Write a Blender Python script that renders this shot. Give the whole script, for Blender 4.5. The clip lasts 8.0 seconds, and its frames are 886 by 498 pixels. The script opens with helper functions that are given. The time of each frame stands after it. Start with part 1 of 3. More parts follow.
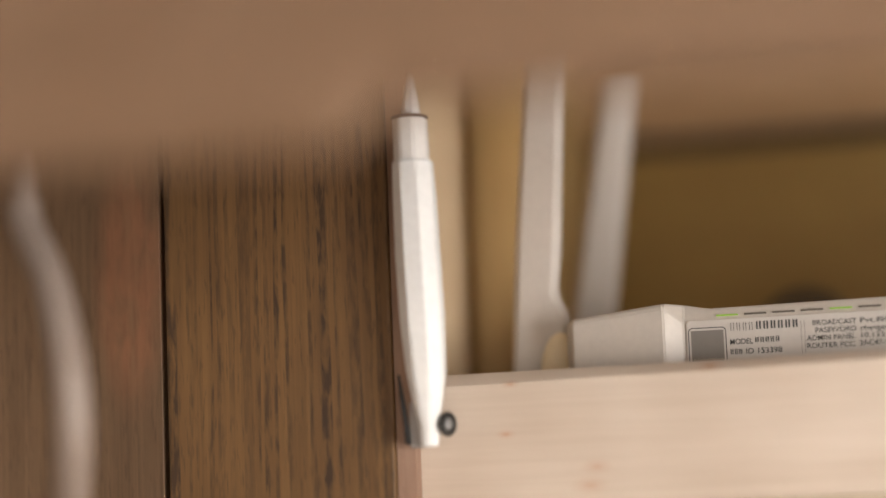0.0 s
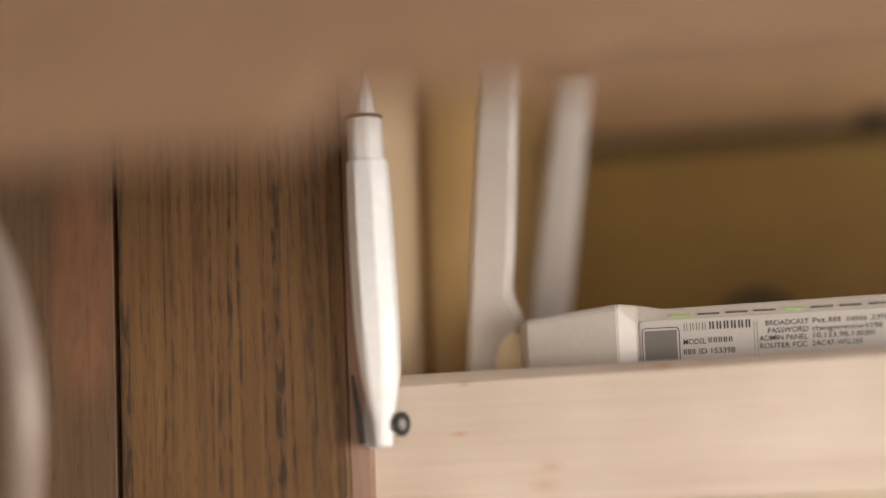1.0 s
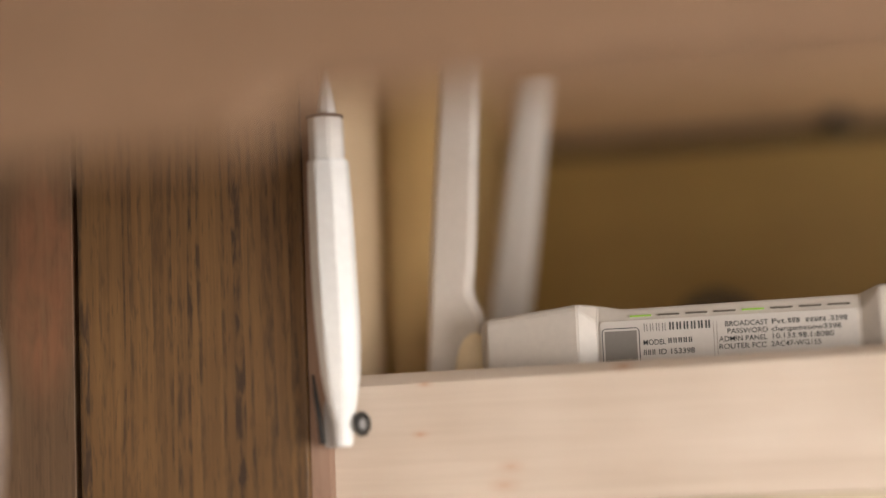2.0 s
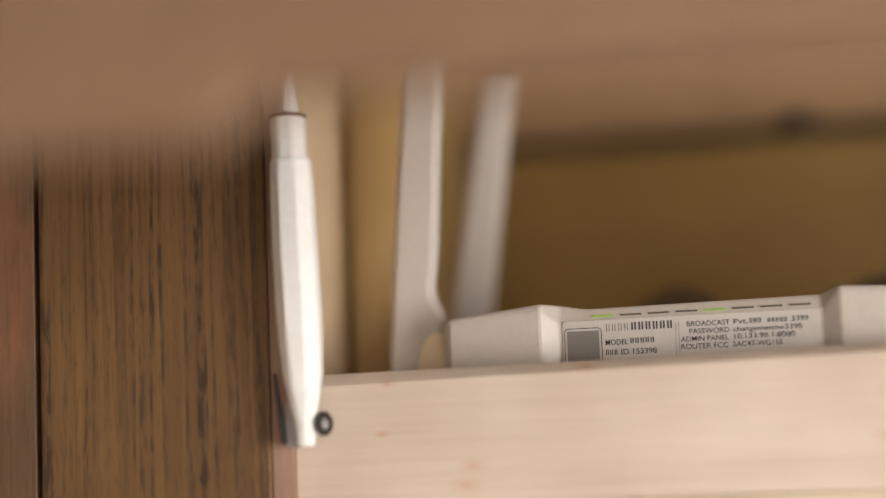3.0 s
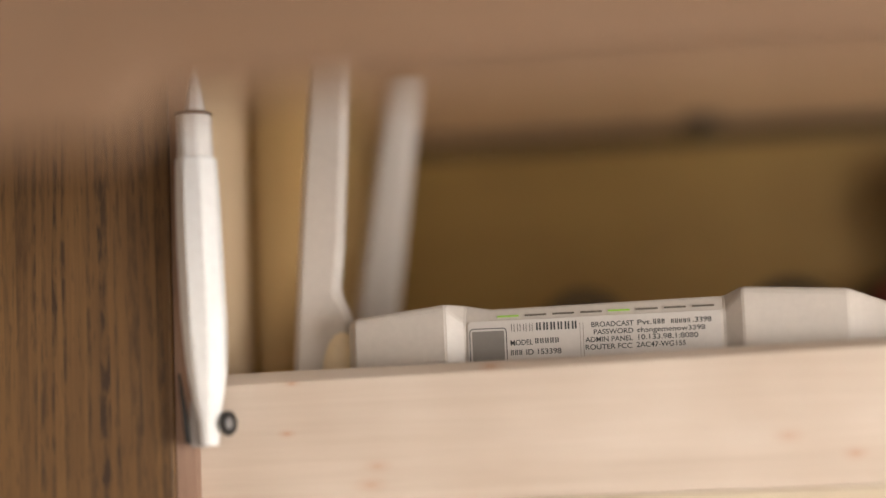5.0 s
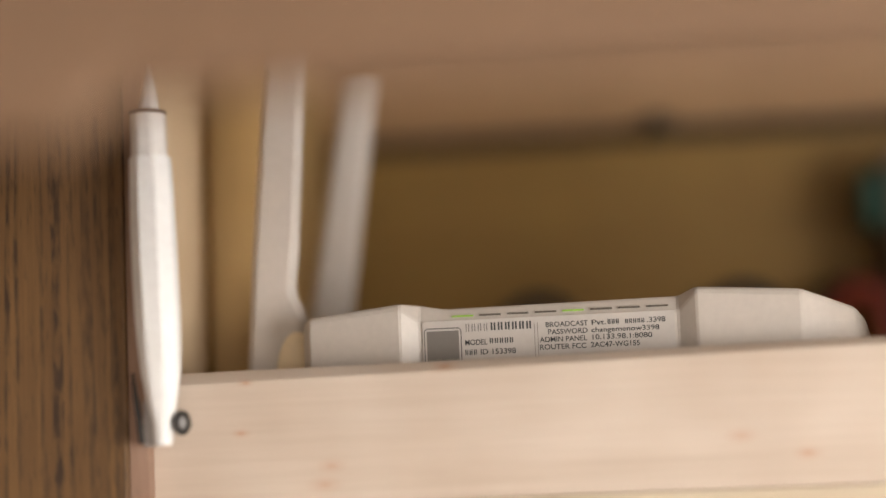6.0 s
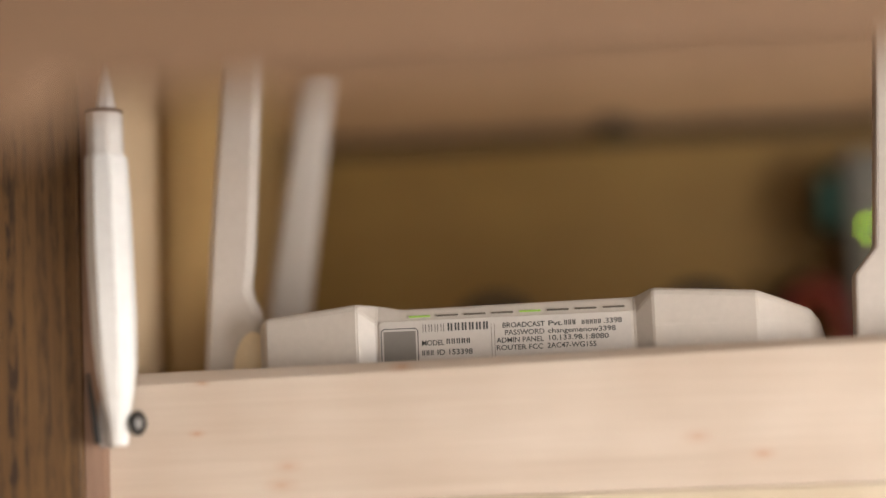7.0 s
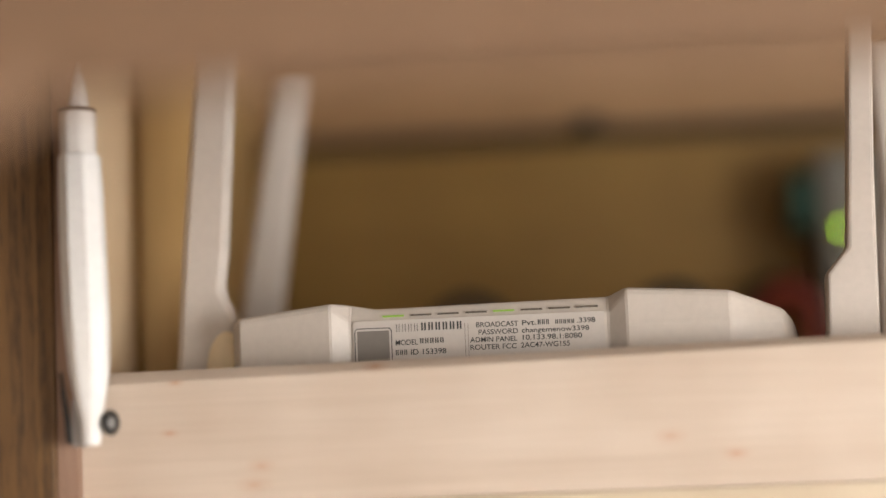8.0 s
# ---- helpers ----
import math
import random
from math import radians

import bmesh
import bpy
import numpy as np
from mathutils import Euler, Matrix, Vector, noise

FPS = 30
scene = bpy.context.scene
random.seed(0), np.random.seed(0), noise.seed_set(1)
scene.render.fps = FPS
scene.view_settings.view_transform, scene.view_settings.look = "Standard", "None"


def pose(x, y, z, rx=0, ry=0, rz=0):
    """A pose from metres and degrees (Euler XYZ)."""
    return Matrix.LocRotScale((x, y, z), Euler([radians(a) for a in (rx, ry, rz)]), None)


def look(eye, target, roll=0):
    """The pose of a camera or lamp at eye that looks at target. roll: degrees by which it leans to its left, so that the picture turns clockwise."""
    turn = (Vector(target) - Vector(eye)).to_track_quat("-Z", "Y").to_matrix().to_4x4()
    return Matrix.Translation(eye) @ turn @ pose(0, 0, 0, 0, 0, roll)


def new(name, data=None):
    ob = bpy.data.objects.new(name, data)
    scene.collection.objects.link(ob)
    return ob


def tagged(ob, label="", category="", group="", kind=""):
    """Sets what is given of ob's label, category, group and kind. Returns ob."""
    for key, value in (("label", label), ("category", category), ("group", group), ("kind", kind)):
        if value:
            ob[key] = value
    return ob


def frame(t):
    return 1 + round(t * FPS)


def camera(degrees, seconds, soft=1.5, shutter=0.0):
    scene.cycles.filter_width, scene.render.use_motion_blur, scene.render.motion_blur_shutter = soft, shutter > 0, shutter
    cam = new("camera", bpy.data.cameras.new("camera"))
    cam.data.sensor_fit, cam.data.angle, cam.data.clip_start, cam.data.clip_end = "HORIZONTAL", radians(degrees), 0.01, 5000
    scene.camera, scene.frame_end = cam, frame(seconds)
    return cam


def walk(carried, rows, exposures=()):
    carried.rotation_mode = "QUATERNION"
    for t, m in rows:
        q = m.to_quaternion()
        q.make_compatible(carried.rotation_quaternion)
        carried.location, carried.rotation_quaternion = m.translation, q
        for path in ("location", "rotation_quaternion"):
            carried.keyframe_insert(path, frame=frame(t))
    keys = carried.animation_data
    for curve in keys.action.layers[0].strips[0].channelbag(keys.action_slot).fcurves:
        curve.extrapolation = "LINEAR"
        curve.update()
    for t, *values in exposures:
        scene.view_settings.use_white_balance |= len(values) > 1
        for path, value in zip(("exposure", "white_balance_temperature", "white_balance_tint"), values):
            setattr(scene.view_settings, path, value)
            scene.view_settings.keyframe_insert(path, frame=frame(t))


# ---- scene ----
# The camera pans on its stand; all of the cupboard runs along x, depth along y.
cam = camera(25.6, 8.0, soft=1.5)
cam.data.dof.use_dof = True
cam.data.dof.focus_distance = 0.822
cam.data.dof.aperture_fstop = 1.6
PATH = [
    (0.0, pose(0, 0, 1.4, 96.606, 2.175, 14.218)),
    (0.5, pose(0, 0, 1.4, 96.579, 2.180, 13.538)),
    (1.0, pose(0, 0, 1.4, 96.551, 2.205, 12.870)),
    (1.5, pose(0, 0, 1.4, 96.531, 2.210, 12.257)),
    (3.0, pose(0, 0, 1.4, 96.463, 2.190, 10.602)),
    (3.5, pose(0, 0, 1.4, 96.430, 2.170, 9.947)),
    (4.0, pose(0, 0, 1.4, 96.405, 2.175, 9.245)),
    (4.5, pose(0, 0, 1.4, 96.382, 2.170, 8.516)),
    (6.0, pose(0, 0, 1.4, 96.295, 2.158, 6.477)),
    (6.5, pose(0, 0, 1.4, 96.277, 2.150, 5.818)),
    (7.0, pose(0, 0, 1.4, 96.262, 2.140, 5.206)),
    (7.5, pose(0, 0, 1.4, 96.238, 2.125, 4.744)),
    (8.0, pose(0, 0, 1.4, 96.222, 2.140, 4.429)),
]
EXPOSURE = -0.12
walk(cam, PATH, [(0.0, EXPOSURE), (8.0, EXPOSURE)])

# ---- light: unseen windows, added: key behind on the right, fill at the rear ----
world = bpy.data.worlds.new("world")
scene.world = world
world.use_nodes = True
sky = world.node_tree.nodes.new("ShaderNodeTexSky")
sky.sky_type, sky.sun_disc = "NISHITA", False
sky.sun_elevation, sky.sun_rotation = radians(35), radians(120)
world.node_tree.links.new(sky.outputs[0], world.node_tree.nodes["Background"].inputs[0])
world.node_tree.nodes["Background"].inputs[1].default_value = 0.05


def area_lamp(name, eye, target, w, hgt, watts, colour):
    data = bpy.data.lights.new(name, "AREA")
    data.shape, data.size, data.size_y, data.energy, data.color = "RECTANGLE", w, hgt, watts, colour
    ob = new(name, data)
    ob.matrix_world = look(eye, target)
    return ob


area_lamp("window_light", (1.49, -0.55, 1.17), (0.3, 0.2, 1.36), 0.88, 0.92, 44, (1.0, 0.972, 0.935))
# added frontal fill, no known source behind the camera
area_lamp("rear_fill_light", (0.45, -1.395, 1.36), (0.1, 0.8, 1.45), 0.9, 0.84, 14, (1.0, 0.91, 0.81))


# ---- materials ----
def material(name):
    m = bpy.data.materials.new(name)
    m.use_nodes = True
    return m, m.node_tree, m.node_tree.nodes["Principled BSDF"]


def coords(nt, scale, turn=(0, 0, 0)):
    tc, mp = nt.nodes.new("ShaderNodeTexCoord"), nt.nodes.new("ShaderNodeMapping")
    mp.inputs["Scale"].default_value, mp.inputs["Rotation"].default_value = scale, turn
    nt.links.new(tc.outputs["Object"], mp.inputs["Vector"])
    return mp.outputs[0]


def noise_tex(nt, vec, scale, detail=4.0, rough=0.55, warp=0.0):
    n = nt.nodes.new("ShaderNodeTexNoise")
    n.inputs["Scale"].default_value, n.inputs["Detail"].default_value = scale, detail
    n.inputs["Roughness"].default_value, n.inputs["Distortion"].default_value = rough, warp
    nt.links.new(vec, n.inputs["Vector"])
    return n.outputs["Fac"]


def ramp(nt, fac, stops):
    r = nt.nodes.new("ShaderNodeValToRGB")
    el = r.color_ramp.elements
    while len(el) < len(stops):
        el.new(0.5)
    for e, (p, c) in zip(el, stops):
        e.position, e.color = p, (*c, 1) if len(c) == 3 else c
    nt.links.new(fac, r.inputs[0])
    return r.outputs[0]


def mix(nt, a, b, fac, kind="MIX"):
    m = nt.nodes.new("ShaderNodeMix")
    m.data_type, m.blend_type = "RGBA", kind
    for sock, v in ((m.inputs[0], fac), (m.inputs[6], a), (m.inputs[7], b)):
        if isinstance(v, (float, int)):
            sock.default_value = v
        elif isinstance(v, tuple):
            sock.default_value = (*v, 1)
        else:
            nt.links.new(v, sock)
    return m.outputs[2]


def bump(nt, bsdf, height, strength, distance):
    b = nt.nodes.new("ShaderNodeBump")
    b.inputs["Strength"].default_value, b.inputs["Distance"].default_value = strength, distance
    nt.links.new(height, b.inputs["Height"])
    nt.links.new(b.outputs[0], bsdf.inputs["Normal"])


def wood(name, dark, mid, light, along, across=90.0, fine=520.0, pore=0.5, rough=0.5, knots=(), streak=0.5, relief=0.0004):
    """Wood with its grain along an axis; knots: (x, z, size) of small brown knots on a front face."""
    m, nt, bsdf = material(name)
    s = [1.0, 1.0, 1.0]
    s["xyz".index(along)] = 0.035
    vec = coords(nt, s)
    broad = noise_tex(nt, vec, across, 3.0, 0.5, 0.4)
    thin = noise_tex(nt, vec, fine, 5.0, 0.65, 0.2)
    s2 = list(s)
    s2["xyz".index(along)] = 0.11
    pores = noise_tex(nt, coords(nt, s2), fine * 2.0, 2.0, 0.5)
    col = ramp(nt, broad, [(0.28, dark), (0.5, mid), (0.72, light)])
    col = mix(nt, col, ramp(nt, thin, [(0.35, dark), (0.65, light)]), streak)
    rows = ramp(nt, noise_tex(nt, vec, fine * 0.5, 2.0), [(0.42, (0.1, 0.1, 0.1)), (0.56, (1, 1, 1))])
    flecks = mix(nt, ramp(nt, pores, [(0.60, (0, 0, 0)), (0.72, (pore, pore, pore))]), rows, 1.0, "MULTIPLY")
    col = mix(nt, col, tuple(c * 0.30 for c in dark), flecks)
    stain = noise_tex(nt, coords(nt, (1, 1, 1)), 14.0, 2.0)
    col = mix(nt, col, ramp(nt, stain, [(0.3, (0.86, 0.83, 0.80)), (0.7, (1.0, 1.0, 1.0))]), 1.0, "MULTIPLY")
    for x, z, size in knots:
        tc = nt.nodes.new("ShaderNodeTexCoord")
        sub = nt.nodes.new("ShaderNodeVectorMath")
        sub.operation = "SUBTRACT"
        sub.inputs[1].default_value = (x, 0, z)
        nt.links.new(tc.outputs["Object"], sub.inputs[0])
        sc = nt.nodes.new("ShaderNodeVectorMath")
        sc.operation = "MULTIPLY"
        sc.inputs[1].default_value = (0.7 / size, 0, 1.5 / size)
        nt.links.new(sub.outputs[0], sc.inputs[0])
        ln = nt.nodes.new("ShaderNodeVectorMath")
        ln.operation = "LENGTH"
        nt.links.new(sc.outputs[0], ln.inputs[0])
        k = 0.6 if size < 0.0046 else 0.4
        col = mix(nt, col, (0.46, 0.20, 0.09), ramp(nt, ln.outputs["Value"], [(0.10, (k, k, k)), (0.45, (k * 0.4, k * 0.4, k * 0.4)), (1.0, (0, 0, 0))]))
    nt.links.new(col, bsdf.inputs["Base Color"])
    bsdf.inputs["Roughness"].default_value = rough
    bump(nt, bsdf, thin, 0.35, relief)
    return m


def plain(name, colour, rough, metal=0.0, grain=300.0, vary=0.06, relief=0.0, emit=0.0):
    m, nt, bsdf = material(name)
    n = noise_tex(nt, coords(nt, (1, 1, 1)), grain, 3.0)
    w = noise_tex(nt, coords(nt, (1, 1, 1)), grain * 0.07, 3.0)
    lo, hi = tuple(c * (1 - vary) for c in colour), tuple(min(1, c * (1 + vary)) for c in colour)
    col = mix(nt, ramp(nt, n, [(0.3, lo), (0.7, hi)]), ramp(nt, w, [(0.3, lo), (0.7, hi)]), 0.5)
    nt.links.new(col, bsdf.inputs["Base Color"])
    bsdf.inputs["Roughness"].default_value, bsdf.inputs["Metallic"].default_value = rough, metal
    if relief:
        bump(nt, bsdf, n, 0.3, relief)
    if emit:
        bsdf.inputs["Emission Color"].default_value = (*colour, 1)
        bsdf.inputs["Emission Strength"].default_value = emit
    return m


def veneer(name, base, light, streak, dash=0.9, blush=None):
    """Straight-grained veneer along z: soft bands, rows of dark beaded pores; blush: (x, z, half width, half height) of a reddish figure."""
    m, nt, bsdf = material(name)
    band = noise_tex(nt, coords(nt, (1, 1, 0.012)), 120.0, 3.0, 0.6)
    fine = noise_tex(nt, coords(nt, (1, 1, 0.02)), 620.0, 3.0, 0.6)
    col = ramp(nt, band, [(0.34, base), (0.66, light)])
    col = mix(nt, col, ramp(nt, fine, [(0.36, tuple(c * 0.66 for c in base)), (0.62, light)]), 0.30)
    rows = nt.nodes.new("ShaderNodeTexWave")
    rows.bands_direction = "X"
    for key, v in (("Scale", 52.0), ("Distortion", 13.0), ("Detail", 3.0), ("Detail Scale", 1.3), ("Detail Roughness", 0.6)):
        rows.inputs[key].default_value = v
    nt.links.new(coords(nt, (1, 1, 0.035)), rows.inputs["Vector"])
    beads = noise_tex(nt, coords(nt, (1, 1, 0.20)), 430.0, 2.0, 0.55, 0.3)
    lines = mix(nt, ramp(nt, rows.outputs["Fac"], [(0.50, (0, 0, 0)), (0.82, (dash, dash, dash))]), ramp(nt, beads, [(0.38, (0.15, 0.15, 0.15)), (0.60, (1, 1, 1))]), 1.0, "MULTIPLY")
    strong = noise_tex(nt, coords(nt, (1, 1, 0.02)), 95.0, 2.0, 0.6)
    lines = mix(nt, lines, ramp(nt, strong, [(0.36, (0.30, 0.30, 0.30)), (0.60, (1, 1, 1))]), 1.0, "MULTIPLY")
    col = mix(nt, col, streak, lines)
    flecks = noise_tex(nt, coords(nt, (1, 1, 0.13)), 640.0, 2.0, 0.5)
    col = mix(nt, col, streak, ramp(nt, flecks, [(0.56, (0, 0, 0)), (0.70, (0.45, 0.45, 0.45))]))
    if blush:
        x, z, w, h = blush
        tc, mp = nt.nodes.new("ShaderNodeTexCoord"), nt.nodes.new("ShaderNodeMapping")
        mp.inputs["Location"].default_value, mp.inputs["Scale"].default_value = (-x / w, 0, -z / h), (1 / w, 0, 1 / h)
        nt.links.new(tc.outputs["Object"], mp.inputs["Vector"])
        ln = nt.nodes.new("ShaderNodeVectorMath")
        ln.operation = "LENGTH"
        nt.links.new(mp.outputs[0], ln.inputs[0])
        flame = noise_tex(nt, coords(nt, (1, 1, 0.30), (0, 0.35, 0)), 120.0, 4.0, 0.6, 0.6)
        zone = mix(nt, ramp(nt, ln.outputs["Value"], [(0.55, (1, 1, 1)), (1.15, (0, 0, 0))]), ramp(nt, flame, [(0.30, (0.15, 0.15, 0.15)), (0.62, (0.62, 0.62, 0.62))]), 1.0, "MULTIPLY")
        col = mix(nt, col, (0.30, 0.125, 0.062), zone)
    stain = noise_tex(nt, coords(nt, (1, 1, 0.6)), 22.0, 3.0)
    col = mix(nt, col, ramp(nt, stain, [(0.3, (0.80, 0.78, 0.76)), (0.7, (1, 1, 1))]), 1.0, "MULTIPLY")
    nt.links.new(col, bsdf.inputs["Base Color"])
    bsdf.inputs["Roughness"].default_value = 0.6
    bump(nt, bsdf, fine, 0.35, 0.0003)
    return m


WALNUT = veneer("walnut", (0.146, 0.073, 0.024), (0.198, 0.105, 0.035), (0.040, 0.020, 0.010), 0.92)
WALNUT_RED = veneer("walnut_red", (0.138, 0.080, 0.041), (0.185, 0.110, 0.058), (0.075, 0.040, 0.022), 0.35, (-0.332, 1.490, 0.019, 0.066))
FLAP_WOOD = wood("flap_wood", (0.20, 0.127, 0.080), (0.24, 0.153, 0.098), (0.28, 0.18, 0.116), "x", 40, 300, 0.3, 0.5)
PINE = wood("pine", (0.58, 0.478, 0.385), (0.65, 0.55, 0.456), (0.695, 0.60, 0.508), "x", 60, 330, 0.0, 0.5,
            [(-0.0871, 1.4395, 0.0045), (-0.1716, 1.4155, 0.0034), (-0.1375, 1.3935, 0.0060), (-0.1345, 1.4010, 0.0050),
             (0.0305, 1.4068, 0.0055), (0.0560, 1.3990, 0.0045), (-0.1690, 1.4360, 0.0030)], 0.35, 0.00015)
PINE_YELLOW = wood("pale_yellow_wood", (0.60, 0.505, 0.37), (0.66, 0.56, 0.42), (0.71, 0.61, 0.47), "x", 45, 260, 0.0, 0.55, streak=0.2)
PLY = wood("plywood", (0.57, 0.425, 0.27), (0.62, 0.47, 0.305), (0.66, 0.51, 0.335), "z", 40, 300, 0.0, 0.6, streak=0.25)
PLY_OCHRE = wood("ochre_plywood", (0.40, 0.255, 0.098), (0.46, 0.30, 0.12), (0.52, 0.345, 0.145), "z", 60, 300, 0.0, 0.6, streak=0.25)
PLY_EDGE = wood("plywood_edge", (0.27, 0.165, 0.115), (0.34, 0.215, 0.152), (0.40, 0.26, 0.19), "z", 120, 500, 0.2, 0.7)
BACK = wood("back_panel", (0.235, 0.134, 0.027), (0.275, 0.160, 0.034), (0.31, 0.185, 0.042), "x", 30, 220, 0.1, 0.6)
CEIL_WOOD = wood("compartment_wood", (0.34, 0.200, 0.095), (0.38, 0.226, 0.110), (0.42, 0.255, 0.128), "x", 30, 220, 0.1, 0.6)
WHITE = plain("white_plastic", (0.53, 0.475, 0.42), 0.42, relief=0.00005)
WHITE_ANT = plain("antenna_plastic", (0.53, 0.475, 0.425), 0.45)
STICKER = plain("sticker_paper", (0.50, 0.455, 0.415), 0.35)
STRUT_WHITE = plain("strut_white", (0.88, 0.875, 0.865), 0.25)
STRUT_GREY = plain("strut_grey", (0.82, 0.79, 0.76), 0.2)
COLLAR = plain("collar_brown", (0.11, 0.07, 0.055), 0.5)
STRUT_DULL = plain("dull_steel", (0.36, 0.33, 0.31), 0.55, 0.1)
INK = plain("ink", (0.03, 0.03, 0.03), 0.6)
INK_GREY = plain("grey_ink", (0.19, 0.17, 0.15), 0.9)
SLOT = plain("slot_dark", (0.11, 0.09, 0.07), 0.85)
# near-black brown that carries the shade of the slot under the rail
GAP_SHADE = plain("gap_shade_brown", (0.035, 0.021, 0.009), 0.9)
BLACK = plain("black_plastic", (0.02, 0.018, 0.016), 0.65)
STEEL = plain("steel", (0.45, 0.46, 0.48), 0.45, 1.0)
GREEN = plain("green_led", (0.30, 0.56, 0.004), 0.4, emit=14.0)
LED_ON = plain("green_led_strip", (0.25, 0.45, 0.05), 0.4, emit=0.04)
TAN = plain("tan_plastic", (0.78, 0.64, 0.43), 0.5)
GREY_BOX = plain("grey_enclosure", (0.15, 0.14, 0.115), 0.55)
TEAL = plain("teal_plastic", (0.018, 0.080, 0.055), 0.6)
RED = plain("red_plastic", (0.24, 0.035, 0.018), 0.6)
HANDLE = plain("bronze_handle", (0.30, 0.24, 0.205), 0.5, grain=900)
ROOM = plain("room_wall_paint", (0.66, 0.58, 0.49), 0.8, grain=60)
ROOM_FLOOR = wood("room_floor", (0.14, 0.08, 0.04), (0.22, 0.13, 0.07), (0.30, 0.19, 0.10), "y", 20, 120)
GLASS, gnt, gb = material("window_glass")
gb.inputs["Transmission Weight"].default_value, gb.inputs["Roughness"].default_value = 1.0, 0.02


# ---- builders ----
def part(name, bm, mat, parent=None, label="", smooth=0):
    me = bpy.data.meshes.new(name)
    bmesh.ops.recalc_face_normals(bm, faces=bm.faces)
    bm.to_mesh(me)
    bm.free()
    me.materials.append(mat)
    if smooth:
        me.shade_smooth()
        me.set_sharp_from_angle(angle=radians(smooth))
    ob = new(name, me)
    if parent:
        ob.parent = parent
        ob.matrix_parent_inverse = Matrix.Translation(-parent.location)
    return tagged(ob, label)


def thing(name, base, label, category, group="", kind=""):
    ob = new(name)
    ob.location = base
    ob.empty_display_size = 0.02
    return tagged(ob, label, category, group, kind)


def box(x0, x1, y0, y1, z0, z1, r=0.0, seg=2):
    bm = bmesh.new()
    bmesh.ops.create_cube(bm, size=1)
    for v in bm.verts:
        v.co = Vector(((x0, x1)[v.co.x > 0], (y0, y1)[v.co.y > 0], (z0, z1)[v.co.z > 0]))
    if r:
        bmesh.ops.bevel(bm, geom=bm.edges[:], offset=r, segments=seg, affect="EDGES", profile=0.5)
    return bm


def prism(outline, y0, y1, r=0.0, seg=2):
    """A plate: an outline of (x, z) carried from y0 to y1, with rounded rims."""
    bm = bmesh.new()
    f = bm.faces.new([bm.verts.new((x, y0, z)) for x, z in outline])
    out = bmesh.ops.extrude_face_region(bm, geom=[f])
    for v in out["geom"]:
        if isinstance(v, bmesh.types.BMVert):
            v.co.y = y1
    if r:
        bmesh.ops.bevel(bm, geom=bm.edges[:], offset=r, segments=seg, affect="EDGES", profile=0.5)
    return bm


def lathe(profile, m, n=32):
    """Rings of (radius, height) round z, closed by end faces, placed by m."""
    bm = bmesh.new()
    rings = []
    for r, h in profile:
        rings.append([bm.verts.new(m @ Vector((r * math.cos(2 * math.pi * i / n), r * math.sin(2 * math.pi * i / n), h))) for i in range(n)])
    for a, b in zip(rings, rings[1:]):
        for i in range(n):
            bm.faces.new((a[i], a[(i + 1) % n], b[(i + 1) % n], b[i]))
    bm.faces.new(rings[0][::-1])
    bm.faces.new(rings[-1])
    return bm


def tube(points, r, n=12, steps=10):
    """A round cable through points, smoothed."""
    pts = [Vector(p) for p in points]
    path = []
    ext = [pts[0] * 2 - pts[1]] + pts + [pts[-1] * 2 - pts[-2]]
    for i in range(1, len(ext) - 2):
        a, b, c, d = ext[i - 1:i + 3]
        for k in range(steps):
            t = k / steps
            path.append(0.5 * (2 * b + (c - a) * t + (2 * a - 5 * b + 4 * c - d) * t * t + (3 * b - a - 3 * c + d) * t ** 3))
    path.append(pts[-1])
    bm = bmesh.new()
    rings = []
    for i, p in enumerate(path):
        d = (path[min(i + 1, len(path) - 1)] - path[max(i - 1, 0)]).normalized()
        q = d.to_track_quat("Z", "Y")
        rings.append([bm.verts.new(p + q @ Vector((r * math.cos(2 * math.pi * j / n), r * math.sin(2 * math.pi * j / n), 0))) for j in range(n)])
    for a, b in zip(rings, rings[1:]):
        for j in range(n):
            bm.faces.new((a[j], a[(j + 1) % n], b[(j + 1) % n], b[j]))
    bm.faces.new(rings[0][::-1])
    bm.faces.new(rings[-1])
    return bm


